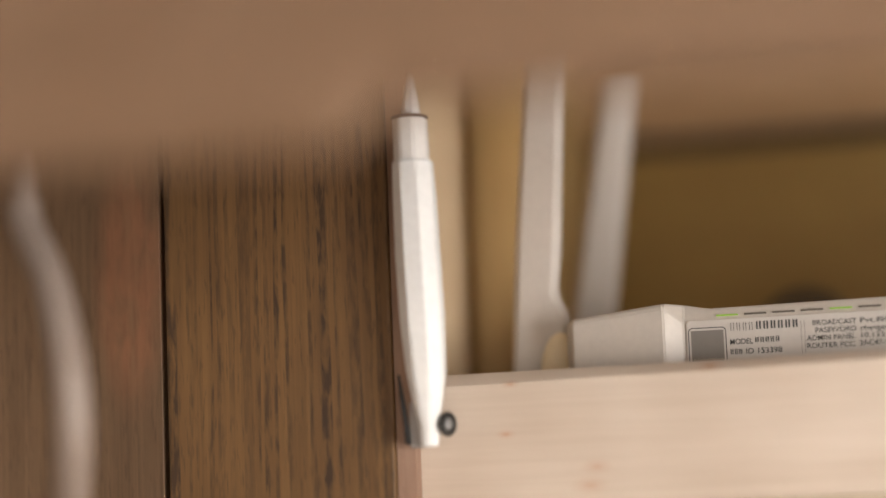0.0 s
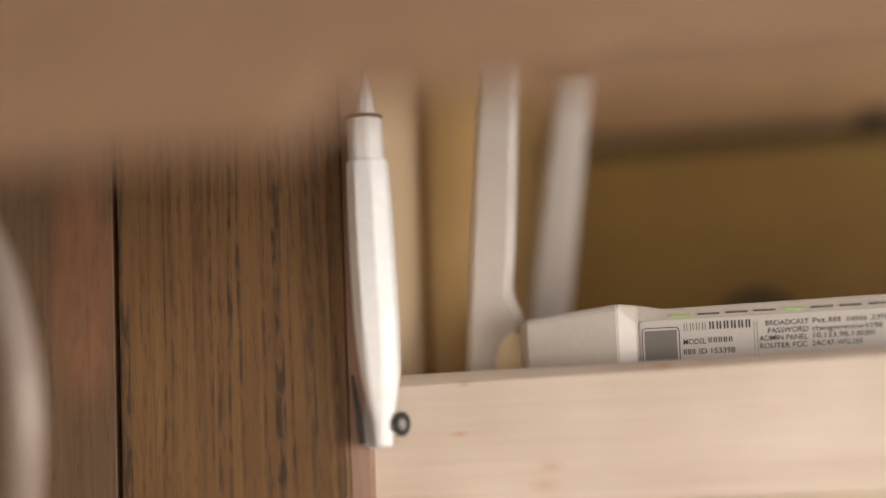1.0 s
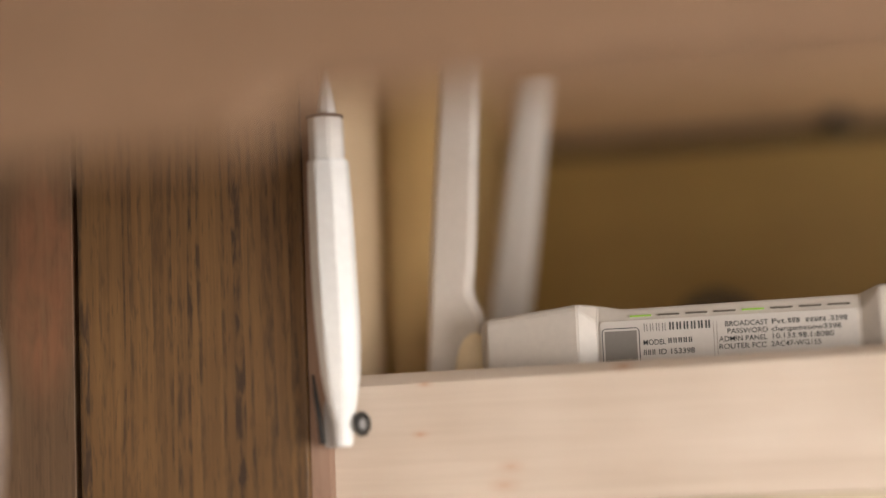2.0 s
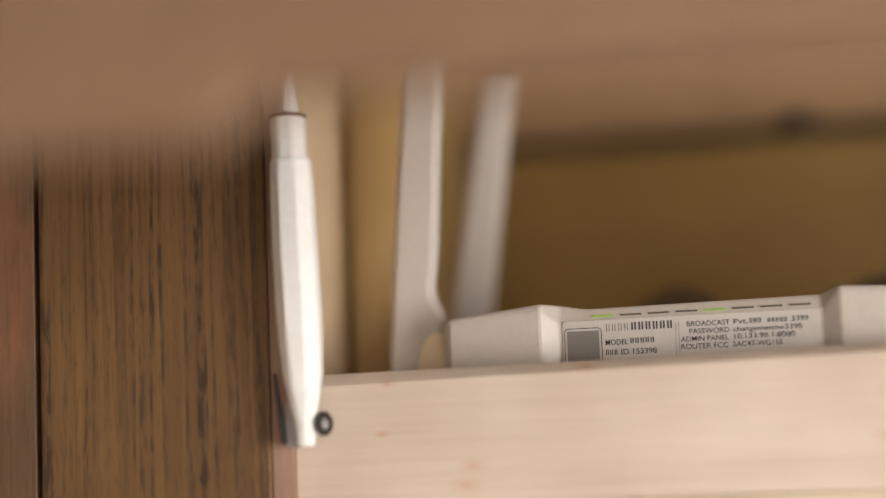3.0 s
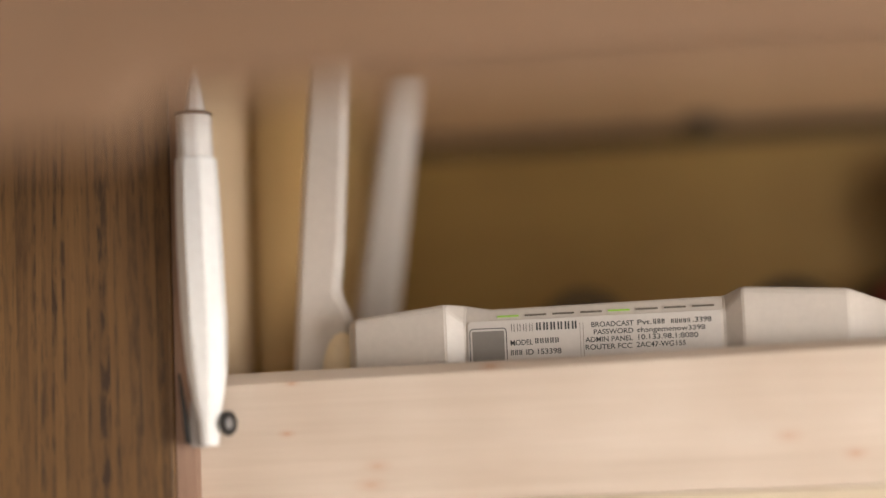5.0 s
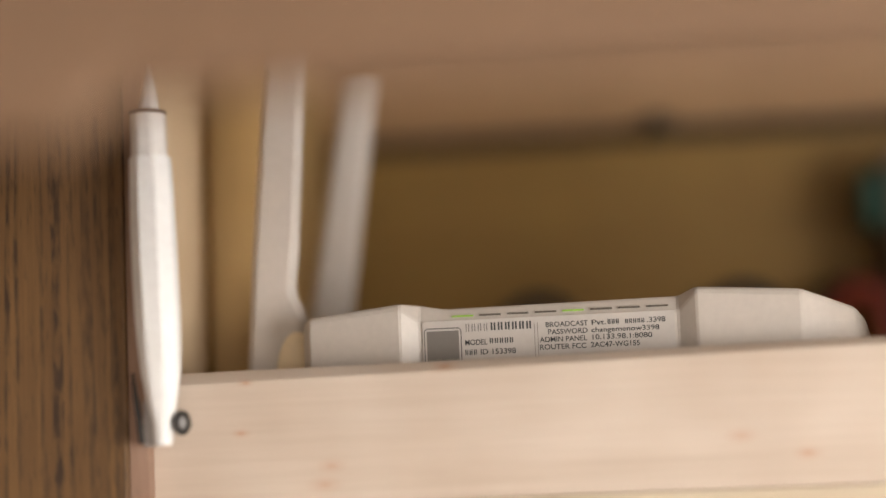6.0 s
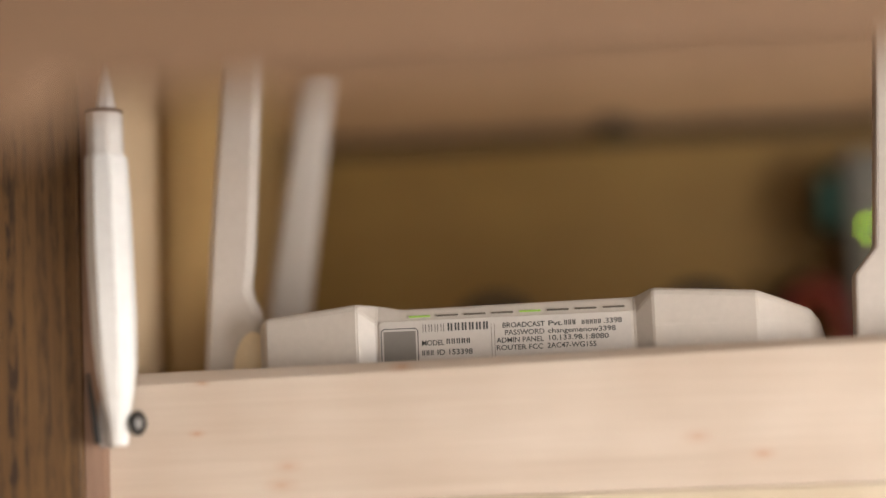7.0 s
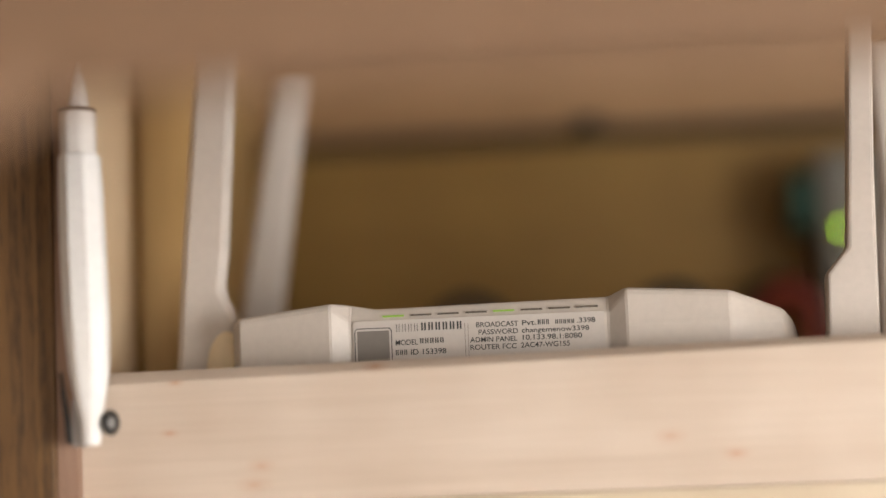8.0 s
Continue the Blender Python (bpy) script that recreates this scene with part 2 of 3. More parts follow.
# ---- the room round the camera ----
def room():
    for name, b, mat in (
            ("floor", box(-1.6, 1.6, -1.5, 1.4, -0.08, 0.0), ROOM_FLOOR),
            ("ceiling", box(-1.6, 1.6, -1.5, 1.4, 2.1, 2.16), ROOM),
            ("wall_west", box(-1.6, -1.5, -1.4, 1.3, 0.0, 2.1), ROOM),
            ("wall_north", box(-1.6, 1.6, 1.3, 1.4, 0.0, 2.1), ROOM)):
        tagged(part(name, b, mat), "plain room surface of warm beige paint", name.split("_")[0], kind="structure")
    east = thing("wall_east", (1.55, 0, 0), "beige painted wall with a window opening", "wall", kind="structure")
    for y0, y1, z0, z1 in ((-1.4, -1.0, 0, 2.1), (-0.1, 1.3, 0, 2.1), (-1.0, -0.1, 0, 0.65), (-1.0, -0.1, 1.7, 2.1)):
        part("wall_piece", box(1.5, 1.6, y0, y1, z0, z1), ROOM, east)
    south = thing("wall_south", (0, -1.45, 0), "beige painted wall with a window opening", "wall", kind="structure")
    for x0, x1, z0, z1 in ((-1.5, -0.02, 0, 2.1), (0.92, 1.5, 0, 2.1), (-0.02, 0.92, 0, 0.91), (-0.02, 0.92, 1.81, 2.1)):
        part("wall_piece", box(x0, x1, -1.5, -1.402, z0, z1), ROOM, south)
    # unseen window, added to house the rear fill
    rear = thing("window_2", (0.45, -1.45, 0.91), "unseen white framed window with clear glass, added for the light", "window", kind="structure")
    glass = part("pane", box(0.01, 0.89, -1.452, -1.448, 0.94, 1.78), GLASS, rear)
    glass.visible_shadow = False
    for x0, x1, z0, z1 in ((-0.02, 0.01, 0.91, 1.81), (0.89, 0.92, 0.91, 1.81), (0.01, 0.89, 0.91, 0.94), (0.01, 0.89, 1.78, 1.81)):
        part("window_frame", box(x0, x1, -1.47, -1.43, z0, z1, 0.004), WHITE, rear)
    win = thing("window_1", (1.55, -0.55, 0.65), "unseen white framed window with clear glass, added for the light", "window", kind="structure")
    pane = part("pane", box(1.548, 1.552, -0.97, -0.13, 0.68, 1.67), GLASS, win)
    pane.visible_shadow = False
    for y0, y1, z0, z1 in ((-1.0, -0.97, 0.65, 1.7), (-0.13, -0.1, 0.65, 1.7), (-0.97, -0.13, 0.65, 0.68), (-0.97, -0.13, 1.67, 1.7)):
        part("window_frame", box(1.53, 1.57, y0, y1, z0, z1, 0.004), WHITE, win)


room()


# ---- the cupboard ----
FACE, LIP, BACKY, CEIL, SHELF = 0.775, 0.785, 1.25, 1.668, 1.4145
RAIL = 1.6110


def cupboard():
    c = thing("cupboard", (-0.2, 0.95, 0.0), "dark walnut cupboard with an open router compartment", "cupboard")
    part("plank", box(-0.3157, -0.2163, FACE, 0.790, 0.02, 2.09, 0.0012), WALNUT, c, "dark walnut plank with fine vertical grain")
    part("plank", box(-0.5200, -0.3182, FACE + 0.001, 0.790, 0.02, 2.09, 0.0004), WALNUT_RED, c, "reddish walnut plank")
    for k in range(5):
        part("plank", box(-0.724 - 0.2045 * k, -0.5225 - 0.2045 * k, FACE, 0.790, 0.02, 2.09, 0.0015), WALNUT_RED, c)
    part("plank_backing", box(-1.49, -0.222, 0.792, 0.800, 0.02, 2.09), BLACK, c)
    part("side_panel", box(-0.2190, -0.2080, 0.790, 0.8855, 0.9, CEIL - 0.001, 0.0006), PLY, c, "pale plywood side of the compartment")
    part("side_panel", box(-0.2190, -0.2090, 0.8905, BACKY - 0.014, 0.9, CEIL - 0.001, 0.0006), PLY_OCHRE, c, "ochre plywood side of the compartment")
    part("side_groove", box(-0.2188, -0.2108, 0.8856, 0.8904, 0.9, CEIL - 0.001), PLY_OCHRE, c)
    bm = box(-0.2086, -0.1790, 0.8935, 0.9080, SHELF, CEIL - 0.001, 0.0025)
    for v in bm.verts:
        if v.co.x > -0.20:
            v.co.x += (v.co.z - 1.45) * 0.05
    part("stile", bm, PLY_OCHRE, c, "ochre plywood stile inside the compartment")
    part("side_edge", box(-0.2160, -0.2079, 0.7772, 0.7848, 0.9, CEIL - 0.001), PLY_EDGE, c, "pinkish raw plywood edge")
    part("back_panel", box(-0.2087, 0.62, BACKY, BACKY + 0.012, 0.9, RAIL - 0.0100), BACK, c, "olive brown wooden back panel")
    # strip behind the slot: its shade is put in as dark colour
    part("gap_shade_strip", box(-0.2086, 0.60, BACKY + 0.0005, BACKY + 0.010, RAIL - 0.0099, RAIL + 0.006), GAP_SHADE, c)
    part("header_rail", box(-0.2086, 0.60, BACKY - 0.012, BACKY + 0.0002, RAIL, CEIL - 0.001, 0.0015), CEIL_WOOD, c, "pinkish brown rail over the back panel")
    part("top_panel", box(-0.2187, 0.62, 0.790, 1.298, CEIL, CEIL + 0.015), CEIL_WOOD, c, "brown wooden compartment ceiling")
    part("shelf", box(-0.2085, 0.62, 0.8045, BACKY - 0.001, SHELF - 0.015, SHELF), PLY, c)
    part("right_panel", box(0.60, 0.62, FACE, BACKY, 0.02, 2.09), WALNUT, c)
    part("lower_front", box(-0.2086, 0.60, 0.7854, 0.800, 0.02, 1.3857), PINE_YELLOW, c, "yellowish plywood front below the lip")
    part("top_front", box(-0.2135, 0.60, FACE, 0.789, CEIL + 0.02, 2.09), WALNUT, c)


cupboard()


def lip_board():
    """Sawn pine with chamfered edges: the section changes along its length to fit the camera's view."""
    bm = bmesh.new()
    rings = []
    for k in range(25):
        x = -0.2086 + 0.8076 * k / 24
        t = min(1.0, (x + 0.2086) / 0.33)
        wave = 0.00025 * math.sin(x * 23.0)
        top, arris = 1.4408 + 0.0033 * t + wave, 1.4350 + 0.0058 * t + wave * 0.5
        low, foot = 1.3908 + wave, 1.3858
        sec = [(0.0001, low - 0.0004), (0.0, low), (0.0, arris), (0.0002, arris + 0.0007), (0.0046, top - 0.0006), (0.0058, top), (0.0185, top - 0.0001), (0.0190, top - 0.0008), (0.0190, foot), (0.0020, foot), (0.0010, foot + 0.0004), (0.0004, low - 0.0022)]
        rings.append([bm.verts.new((x, LIP + y, z)) for y, z in sec])
    n = len(rings[0])
    for a, b in zip(rings, rings[1:]):
        for q in range(n):
            bm.faces.new((a[q], a[(q + 1) % n], b[(q + 1) % n], b[q]))
    bm.faces.new(rings[0][::-1])
    bm.faces.new(rings[-1])
    tagged(part("lip_board", bm, PINE, smooth=24), "pale pine lip board with small knots, across the compartment", "board")


lip_board()


def flap_door():
    d = thing("flap_door", (-0.15, 0.775, 1.95), "brown wooden flap door, lifted half open", "cabinet door")
    hinge, foot = Vector((0, 0.775, 1.95)), Vector((0, 0.450, 1.4858))
    up = (hinge - foot).normalized()
    n = Vector((0, up.z, -up.y)) * 0.009
    rise = 0.0148
    outline = [(-0.90, 0.0), (-0.1385, 0.0), (-0.1365, 0.002), (-0.1315, rise - 0.002), (-0.1295, rise), (0.20, rise), (0.20, (hinge - foot).length), (-0.90, (hinge - foot).length)]
    bm = bmesh.new()
    front = [bm.verts.new(foot + up * a + Vector((x, 0, 0))) for x, a in outline]
    rear = [bm.verts.new(v.co + n) for v in front]
    bm.faces.new(front)
    bm.faces.new(rear[::-1])
    for k in range(len(front)):
        m = (k + 1) % len(front)
        bm.faces.new((front[k], front[m], rear[m], rear[k]))
    part("panel", bm, FLAP_WOOD, d)
    for x in (-0.70, -0.30, 0.1):
        part("hinge", lathe([(0.005, -0.03), (0.005, 0.03)], pose(x, 0.770, 1.957, 0, 90, 0)), STEEL, d, "steel hinge barrel")


flap_door()


# ---- the router ----
def letters(text, x, z, cap, y, mat, parent, name, right=False, width=0.0):
    cu = bpy.data.curves.new("writing", "FONT")
    cu.body, cu.size, cu.fill_mode = text, cap / 0.70, "FRONT"
    cu.offset = 0.012 * cu.size
    cu.align_x = "RIGHT" if right else "LEFT"
    ob = new("writing", cu)
    deps = bpy.context.evaluated_depsgraph_get()
    me = bpy.data.meshes.new_from_object(ob.evaluated_get(deps))
    bpy.data.objects.remove(ob)
    xs = [v.co.x for v in me.vertices]
    k = width / (max(xs) - min(xs)) if width else 1.0
    bm = bmesh.new()
    bm.from_mesh(me)
    for v in bm.verts:
        v.co = Vector((x + v.co.x * k, y, z + v.co.y))
    return part(name, bm, mat, parent)


def bars(x0, x1, z, cap, y, count, fill, mat, parent, name):
    bm = bmesh.new()
    step = (x1 - x0) / count
    for i in range(count):
        a = x0 + i * step
        vs = [bm.verts.new((a + dx, y, z + dz)) for dx, dz in ((0, 0), (step * fill, 0), (step * fill, cap), (0, cap))]
        bm.faces.new(vs)
    return part(name, bm, mat, parent)


def strokes(x0, x1, z, cap, y, count, weight, mat, parent, name):
    """A word's plain stand-in: two upright bars for each character."""
    step = (x1 - x0) / count
    for i in range(count):
        bm = bmesh.new()
        for k in (0.08, 0.50):
            l = x0 + (i + k) * step
            r = l + step * weight
            bm.faces.new([bm.verts.new(c) for c in ((l, y, z), (r, y, z), (r, y, z + cap), (l, y, z + cap))])
        part(name, bm, mat, parent)


def antenna(name, parent, low, chamfer, high, y0, y1, label="", rim=0.0030):
    """A paddle aerial with chamfered rims: outline points from foot to head as (x, z)."""
    bm = prism(low + chamfer + high, y0, y1)
    bmesh.ops.bevel(bm, geom=bm.edges[:], offset=rim, segments=1, affect="EDGES", clamp_overlap=True)
    bmesh.ops.bevel(bm, geom=[e for e in bm.edges if e.calc_face_angle(0) > 0.3], offset=0.0004, segments=2, affect="EDGES", clamp_overlap=True)
    return part(name, bm, WHITE_ANT, parent, label, smooth=35)


def router():
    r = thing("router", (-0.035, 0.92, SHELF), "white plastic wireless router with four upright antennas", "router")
    yl, yh, yb = 0.848, 0.8435, 0.995
    # stations along x: (x, front y, top z)
    st = [(-0.1592, 0.866, 1.4570), (-0.1575, 0.856, 1.4640), (-0.1540, 0.850, 1.4658), (-0.1125, yh, 1.4699), (-0.1045, yl, 1.4693), (-0.0935, yl, 1.4672),
          (0.0086, yl, 1.4684), (0.0165, yh, 1.4716), (0.0610, yh, 1.4686), (0.0725, 0.8500, 1.4648), (0.0848, 0.8570, 1.4606), (0.0898, 0.8640, 1.4555), (0.0928, 0.8740, 1.4478)]
    bm = bmesh.new()
    cols = []
    for x, y, z in st:
        mid = 1.4615 if x in (-0.1045, -0.0935, 0.0086) else z - 0.0022
        slope = 0.004 if x in (-0.1045, -0.0935, 0.0086) else 0.0015
        crease = min(1.4552, z - 0.0060)
        cols.append([bm.verts.new(c) for c in ((x, y + 0.0030, SHELF + 0.003), (x, y - 0.0012 * (x > 0.01), crease), (x, y, mid), (x, y + slope, z), (x * 0.97 - 0.001, yb, z - 0.002), (x * 0.97 - 0.001, yb, SHELF + 0.003))])
    for a, b in zip(cols, cols[1:]):
        for i in range(6):
            bm.faces.new((a[i], b[i], b[(i + 1) % 6], a[(i + 1) % 6]))
    bm.faces.new(cols[0])
    bm.faces.new(cols[-1][::-1])
    bmesh.ops.bevel(bm, geom=bm.edges[:], offset=0.0009, segments=3, affect="EDGES", clamp_overlap=True)
    body = part("body", bm, WHITE, r, smooth=50)
    body.modifiers.new("even_shading", "WEIGHTED_NORMAL").keep_sharp = True
    for x in (-0.13, 0.06):
        for y in (0.88, 0.97):
            part("foot", lathe([(0.006, 0.0001), (0.006, 0.0034)], pose(x, y, SHELF)), BLACK, r)
    # indicator slots in the sloped band over the sticker
    for i in range(8):
        x = -0.0900 + 0.01213 * i
        bmz = 1.4637 + 0.00009 * i
        bb = box(x, x + 0.0094, yl + 0.0006, yl + 0.003, bmz - 0.00038, bmz + 0.00038)
        part("indicator_slot", bb, LED_ON if i in (0, 4) else SLOT, r, "lit green indicator" if i in (0, 4) else "dark indicator slot")
    # sticker
    ys = yl - 0.0010
    sticker = part("sticker", prism([(-0.1030, 1.4440), (-0.1030, 1.4607), (-0.1018, 1.4617), (0.0068, 1.4620), (0.0068, 1.4440)], ys, yl - 0.0002), STICKER, r, "white printed sticker")
    yt = ys - 0.00012
    n = 5
    outer, inner = [], []
    for cx, cz, a0 in ((-0.1005, 1.4568, 90), (-0.0878, 1.4568, 0)):
        for k in range(n + 1):
            a = radians(a0 + 90 - 90 * k / n)
            outer.append((cx + 0.0019 * math.cos(a), cz + 0.0019 * math.sin(a)))
            inner.append((cx + 0.0015 * math.cos(a), cz + 0.0015 * math.sin(a)))
    outer = [(-0.1024, 1.4441)] + outer + [(-0.0859, 1.4441)]
    inner = [(-0.1020, 1.4441)] + inner + [(-0.0863, 1.4441)]
    bm = bmesh.new()
    vo = [bm.verts.new((x, yt, z)) for x, z in outer]
    vi = [bm.verts.new((x, yt, z)) for x, z in inner]
    for i in range(len(vo) - 1):
        bm.faces.new((vo[i], vo[i + 1], vi[i + 1], vi[i]))
    part("printed_outline", bm, INK, sticker)
    bars(-0.1012, -0.0871, 1.4441, 0.0133, yt, 1, 1.0, INK_GREY, sticker, "printed_square")
    strokes(-0.0841, -0.0735, 1.4566, 0.0034, yt, 4, 0.10, INK, sticker, "printed_mark")
    strokes(-0.0732, -0.0545, 1.4568, 0.0034, yt, 6, 0.24, INK, sticker, "printed_mark")
    letters("MODEL", -0.0846, 1.4507, 0.00235, yt, INK, sticker, "printed_text", width=0.0098)
    strokes(-0.0738, -0.0628, 1.4511, 0.0023, yt, 5, 0.24, INK, sticker, "printed_mark")
    strokes(-0.0846, -0.0790, 1.4464, 0.0023, yt, 3, 0.24, INK, sticker, "printed_mark")
    letters("ID 153398", -0.0780, 1.4464, 0.00235, yt, INK, sticker, "printed_text", width=0.0154)
    for x in (-0.0540, -0.0526):
        bars(x, x + 0.00022, 1.4441, 0.0152, yt, 1, 1.0, INK_GREY, sticker, "printed_rule")
    for i, (word, w, x) in enumerate((("BROADCAST", 0.0184, -0.0305), ("PASSWORD", 0.0172, -0.0307), ("ADMIN PANEL", 0.0206, -0.0312), ("ROUTER FCC", 0.0202, -0.0315))):
        letters(word, x, 1.4571 - 0.00325 * i, 0.0022, yt, INK, sticker, "printed_text", True, w)
    letters("Pvt.", -0.0292, 1.4572, 0.0022, yt, INK, sticker, "printed_text", width=0.0062)
    strokes(-0.0222, -0.0168, 1.4572, 0.0022, yt, 3, 0.26, INK, sticker, "printed_mark")
    strokes(-0.0146, -0.0058, 1.4572, 0.0019, yt, 5, 0.26, INK, sticker, "printed_mark")
    letters(".3398", -0.0052, 1.4573, 0.0022, yt, INK, sticker, "printed_text", width=0.0080)
    letters("changemenow3398", -0.0293, 1.4540, 0.0021, yt, INK, sticker, "printed_text", width=0.0293)
    letters("10.133.98.1:8080", -0.0296, 1.4508, 0.0022, yt, INK, sticker, "printed_text", width=0.0258)
    letters("2AC47-WG155", -0.0298, 1.4475, 0.0022, yt, INK, sticker, "printed_text", width=0.0212)
    # antennas, hinged at the sides and the back
    a = antenna("antenna", r, [(-0.1598, 1.4200), (-0.1893, 1.4200), (-0.1838, 1.5016)], [(-0.1742, 1.6098), (-0.1560, 1.6098)], [(-0.1629, 1.5006), (-0.1652, 1.4800), (-0.1598, 1.4697)], 0.8740, 0.8850, "white paddle antenna")
    # tan oval cap on the front of the antenna foot
    part("hinge_pin", lathe([(0.0095, -0.004), (0.0095, 0.0), (0.0085, 0.0008)], pose(-0.1640, 0.8738, 1.4420, 90, 0, 0) @ Matrix.Diagonal((1.0, 2.1, 1.0, 1.0)), 32), TAN, a, "tan oval cap at the antenna foot", smooth=35)
    antenna("antenna", r, [(-0.1668, 1.4200), (-0.1904, 1.4200), (-0.1804, 1.4784)], [(-0.1580, 1.6086), (-0.1407, 1.6086)], [(-0.1580, 1.4838)], 0.9980, 1.0090, "white paddle antenna, leaning")
    a = antenna("antenna", r, [(0.1015, 1.4200), (0.1030, 1.4737), (0.1126, 1.4851)], [(0.1198, 1.6098), (0.1300, 1.6098)], [(0.1260, 1.5190), (0.1238, 1.4200)], 0.8460, 0.8570, "white paddle antenna", 0.0012)
    part("hinge_pin", box(0.0860, 0.1040, 0.8700, 0.8800, 1.4180, 1.4400, 0.002), WHITE, r)
    antenna("antenna", r, [(0.1400, 1.4200), (0.1440, 1.5000), (0.1470, 1.5200)], [(0.1440, 1.6020), (0.1620, 1.6020)], [(0.1660, 1.5000), (0.1680, 1.4200)], 0.9650, 0.9760, "white paddle antenna in shade")
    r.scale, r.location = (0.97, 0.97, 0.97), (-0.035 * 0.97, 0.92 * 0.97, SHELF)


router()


# ---- the white stay by the compartment ----
def facet_rod(stations, sides, turn, edge=0.0007):
    """An upright many-sided rod with softened arrises through stations (x, y, radius, z)."""
    bm = bmesh.new()
    rings = []
    for x, y, r, z in stations:
        rings.append([bm.verts.new((x + r * math.cos(radians(turn) + 2 * math.pi * k / sides), y + r * math.sin(radians(turn) + 2 * math.pi * k / sides), z)) for k in range(sides)])
    arris = []
    for a, b in zip(rings, rings[1:]):
        for k in range(sides):
            bm.faces.new((a[k], a[(k + 1) % sides], b[(k + 1) % sides], b[k]))
        arris += [bm.edges.get((a[k], b[k])) for k in range(sides)]
    bm.faces.new(rings[0][::-1])
    bm.faces.new(rings[-1])
    if edge:
        bmesh.ops.bevel(bm, geom=arris, offset=edge, segments=3, affect="EDGES", clamp_overlap=True)
    return bm


def door_stay():
    s = thing("door_stay", (-0.1995, 0.766, 1.4110), "white eight-sided door stay with black pivot, on walnut plank", "door stay")
    y, turn = 0.7650, 22.0
    part("barrel", facet_rod([(-0.1989, y, 0.0035, 1.4115), (-0.1987, y, 0.0040, 1.4130), (-0.1987, y, 0.0045, 1.4210), (-0.1990, y, 0.0063, 1.4290), (-0.1992, y, 0.0083, 1.4410), (-0.1997, y, 0.0090, 1.4530),
                              (-0.2000, y, 0.0093, 1.4640), (-0.2009, y, 0.0094, 1.4900), (-0.2013, y, 0.0091, 1.5120), (-0.2017, y, 0.0088, 1.5275), (-0.2017, y, 0.0083, 1.5283)], 8, turn), STRUT_WHITE, s, smooth=22)
    part("sleeve", facet_rod([(-0.2020, y, 0.0076, 1.5270), (-0.2022, y, 0.0075, 1.5450), (-0.2022, y, 0.0070, 1.5458)], 8, turn), STRUT_GREY, s, "pale grey sleeve", smooth=22)
    part("collar", lathe([(0.0070, 1.5455), (0.0077, 1.5459), (0.0077, 1.5466), (0.0066, 1.5470)], Matrix.Translation((-0.2025, y, 0)), 24), COLLAR, s, "thin dark brown collar", smooth=30)
    part("tip", facet_rod([(-0.2016, y, 0.0042, 1.5468), (-0.2016, y, 0.0035, 1.5525), (-0.2016, y, 0.0025, 1.5580), (-0.2015, y, 0.0013, 1.5630), (-0.2015, y, 0.0004, 1.5660)], 8, turn, 0.0), STRUT_WHITE, s, "pointed white tip", smooth=30)
    knob = pose(-0.1925, 0.7660, 1.4203, 90, 0, 64)
    piv = part("pivot", lathe([(0.0022, -0.0050), (0.0022, 0.0004), (0.0046, 0.0005), (0.0050, 0.0010), (0.0050, 0.0018), (0.0044, 0.0025), (0.0026, 0.0026), (0.0024, 0.0020)], knob, 28), BLACK, s, "black round pivot", smooth=35)
    part("screw", lathe([(0.0023, 0.0016), (0.0023, 0.0022), (0.0014, 0.0025)], knob, 20), STEEL, piv, "steel screw head", smooth=35)
    part("bracket", box(-0.2078, -0.2022, 0.7668, 0.7748, 1.4112, 1.4300, 0.0012), STRUT_DULL, s, "greyish bracket")
    part("clip", prism([(-0.2088, 1.4128), (-0.2068, 1.4128), (-0.2080, 1.4230), (-0.2097, 1.4340), (-0.2109, 1.4410), (-0.2112, 1.4410), (-0.2108, 1.4330), (-0.2096, 1.4230)], 0.7640, 0.7672, 0.0004), BLACK, s, "black clip arm")


door_stay()


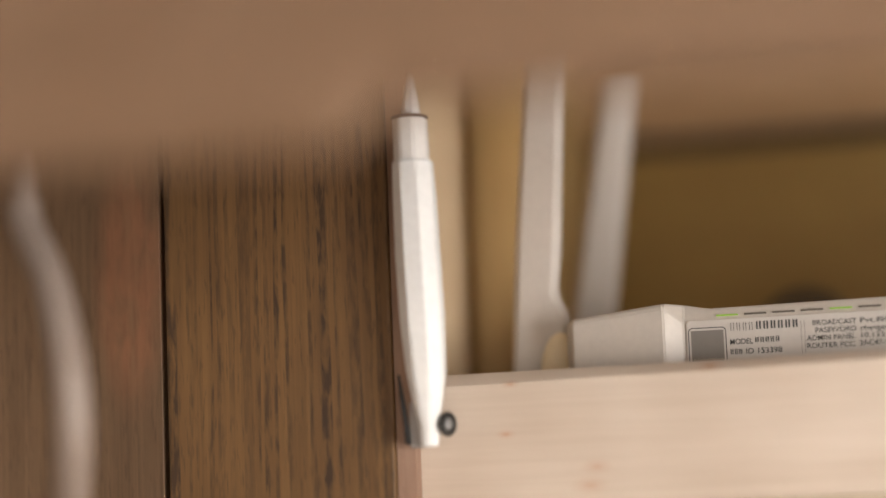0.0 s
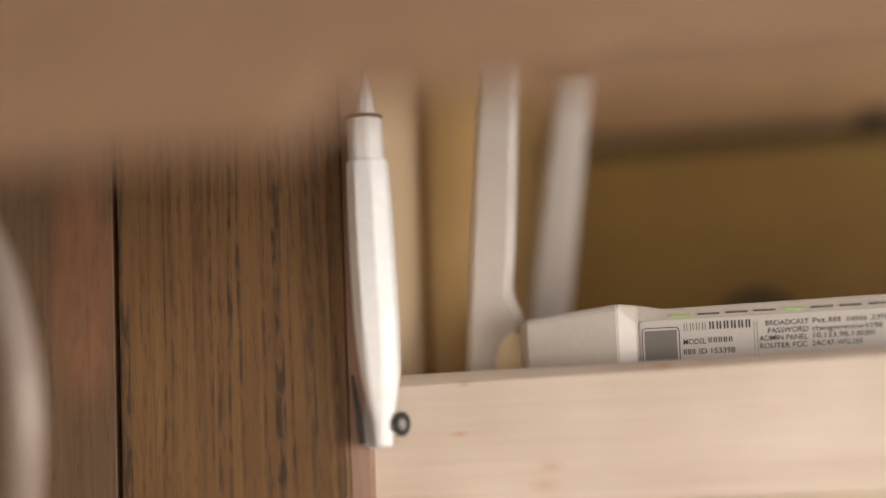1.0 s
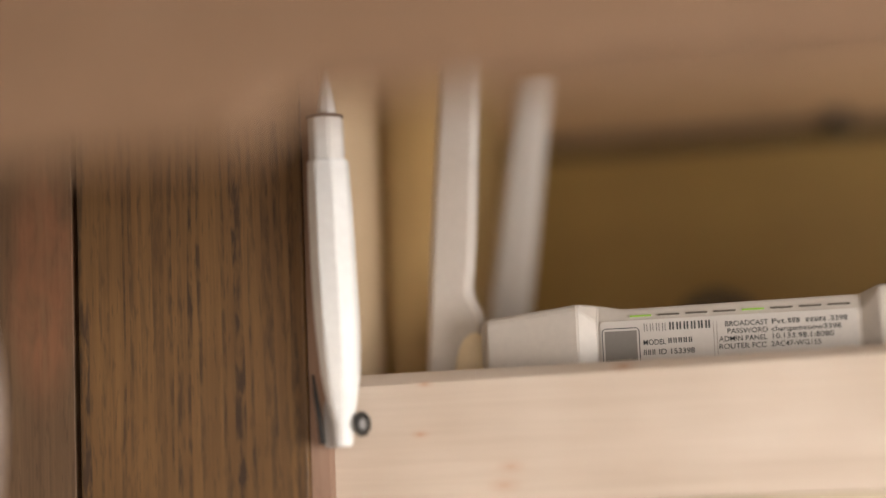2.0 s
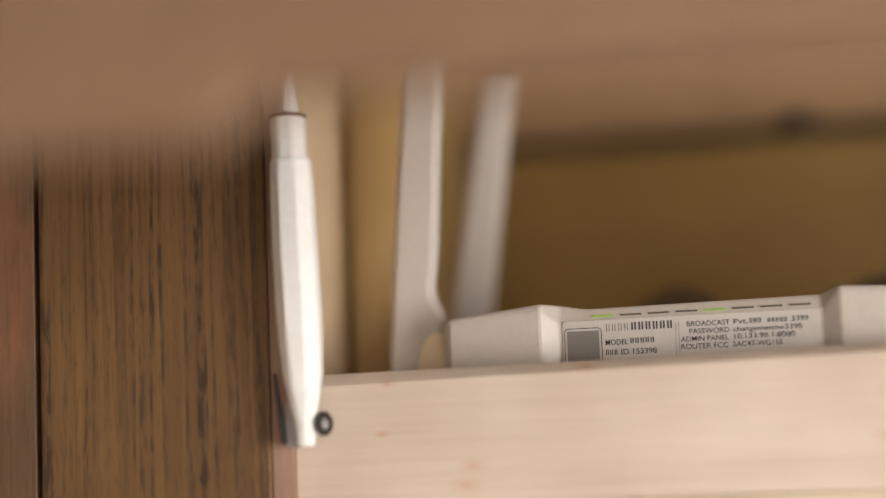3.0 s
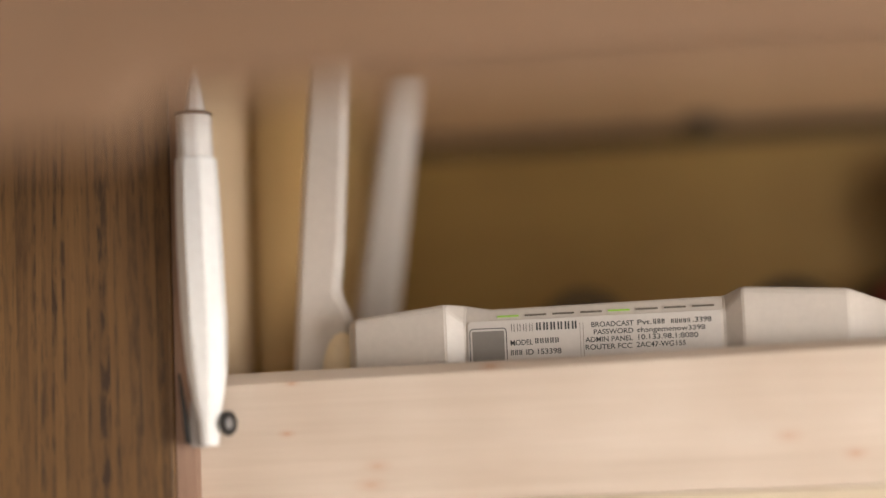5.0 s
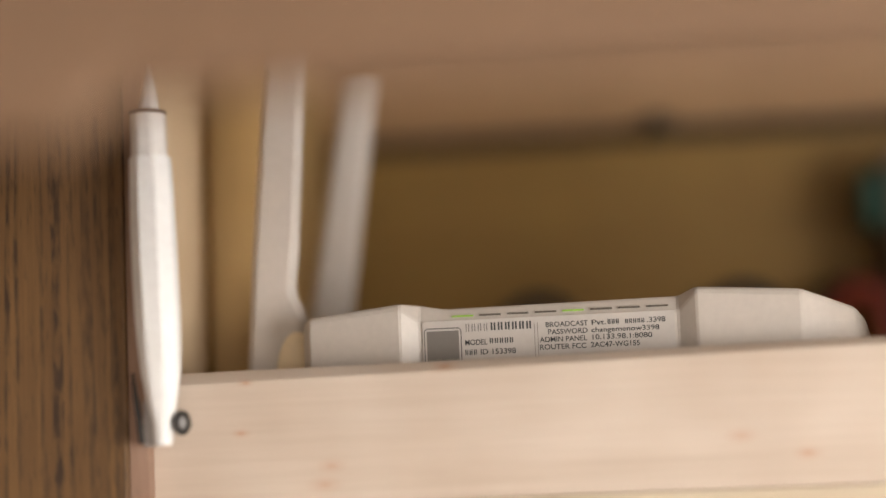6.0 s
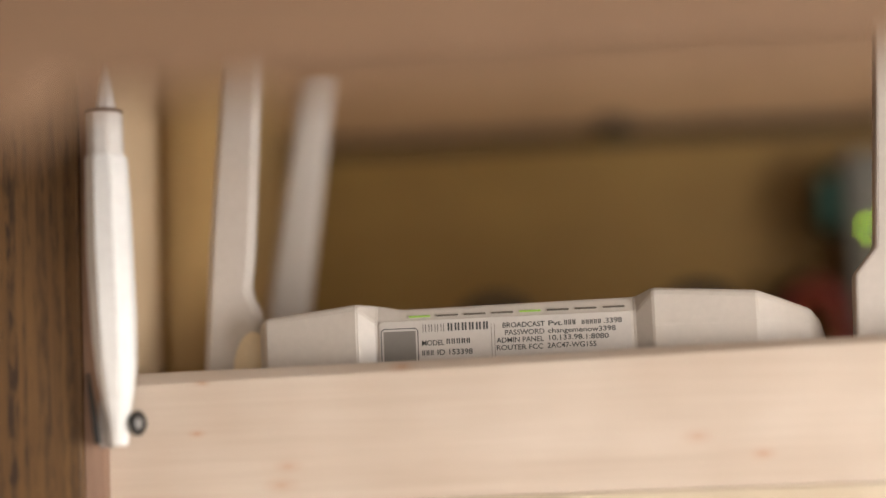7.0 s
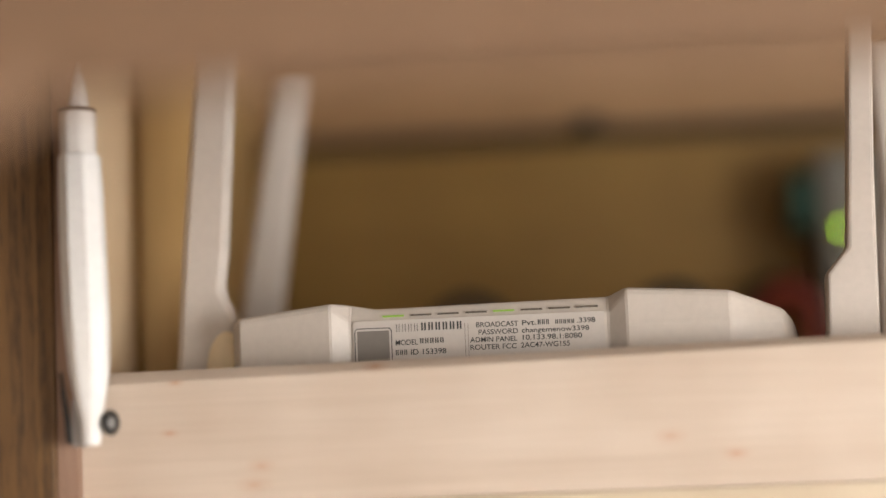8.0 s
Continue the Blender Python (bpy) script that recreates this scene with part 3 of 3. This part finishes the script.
# ---- bow handle on the reddish plank door ----
def bow_handle():
    h = thing("pull_handle", (-0.3700, 0.776, 1.3634), "dull bronze curved pull handle on reddish walnut plank", "handle")
    part("bow", tube([(-0.3215, 0.654, 1.5045), (-0.3190, 0.652, 1.4960), (-0.3070, 0.645, 1.4758), (-0.2985, 0.638, 1.4530), (-0.2940, 0.634, 1.4340), (-0.2965, 0.640, 1.4130), (-0.3130, 0.672, 1.3866), (-0.3380, 0.720, 1.3680), (-0.3610, 0.773, 1.3634)], 0.0064, 16), HANDLE, h, smooth=60)
    part("neck", tube([(-0.3212, 0.654, 1.5020), (-0.3245, 0.660, 1.5160), (-0.3420, 0.690, 1.5370), (-0.3700, 0.735, 1.5540), (-0.3900, 0.773, 1.5600)], 0.0046, 14), HANDLE, h, smooth=60)
    for x, z in ((-0.3900, 1.5600), (-0.3610, 1.3634)):
        part("rosette", lathe([(0.0090, 0.0), (0.0090, 0.002), (0.0078, 0.004)], pose(x, 0.7760, z, 90, 0, 0), 24), HANDLE, h, smooth=35)


bow_handle()


# ---- things at the back of the compartment ----
def wall_device():
    d = thing("control_box", (0.182, 1.22, 1.4730), "grey electrical box with a green light on back panel", "electrical box")
    part("case", box(0.1439, 0.2220, 1.1900, 1.2495, 1.4730, 1.5792, 0.003), GREY_BOX, d)
    part("indicator", lathe([(0.0018, -0.0002), (0.0018, 0.0012), (0.0012, 0.0018)], pose(0.1558, 1.1900, 1.5315, 90, 0, 0), 16), GREEN, d, "lit green indicator")
    part("terminal", box(0.1285, 0.1427, 1.2000, 1.2495, 1.5344, 1.5680, 0.003), TEAL, d, "teal terminal block")


wall_device()
tagged(part("red_cable", tube([(0.1058, 1.2096, SHELF + 0.006), (0.1037, 1.2074, 1.4702), (0.1166, 1.2010, 1.4950), (0.1318, 1.1988, 1.4918), (0.1382, 1.2010, 1.4648), (0.1404, 1.2042, SHELF + 0.006)], 0.0060), RED, smooth=60), "thick red cable looped behind the router", "cable")
tagged(part("black_cable", tube([(0.0886, 1.2258, SHELF + 0.006), (0.0918, 1.2226, 1.4756), (0.1134, 1.2204, 1.4985), (0.1382, 1.2204, 1.4940), (0.1469, 1.2182, 1.4540), (0.1490, 1.2182, SHELF + 0.006)], 0.0070), BLACK, smooth=60), "thick black cable behind the router", "cable")
for x0, zt in ((-0.067, 1.4935), (0.047, 1.4955)):
    tagged(part("black_cable", tube([(x0 - 0.030, 1.090, SHELF + 0.005), (x0 - 0.022, 1.090, zt - 0.020), (x0, 1.090, zt - 0.004), (x0 + 0.022, 1.090, zt - 0.020), (x0 + 0.030, 1.090, SHELF + 0.005)], 0.0045), BLACK, smooth=60),
           "black cable looped on shelf behind the router", "cable")
tagged(part("ceiling_hook", lathe([(0.009, 0.0), (0.009, 0.003), (0.006, 0.010), (0.004, 0.012)], pose(0.005, 1.2385, RAIL - 0.002, 90, 0, 0), 20), BLACK, smooth=35), "small dark fixing on the rail over the back panel", "fixing")
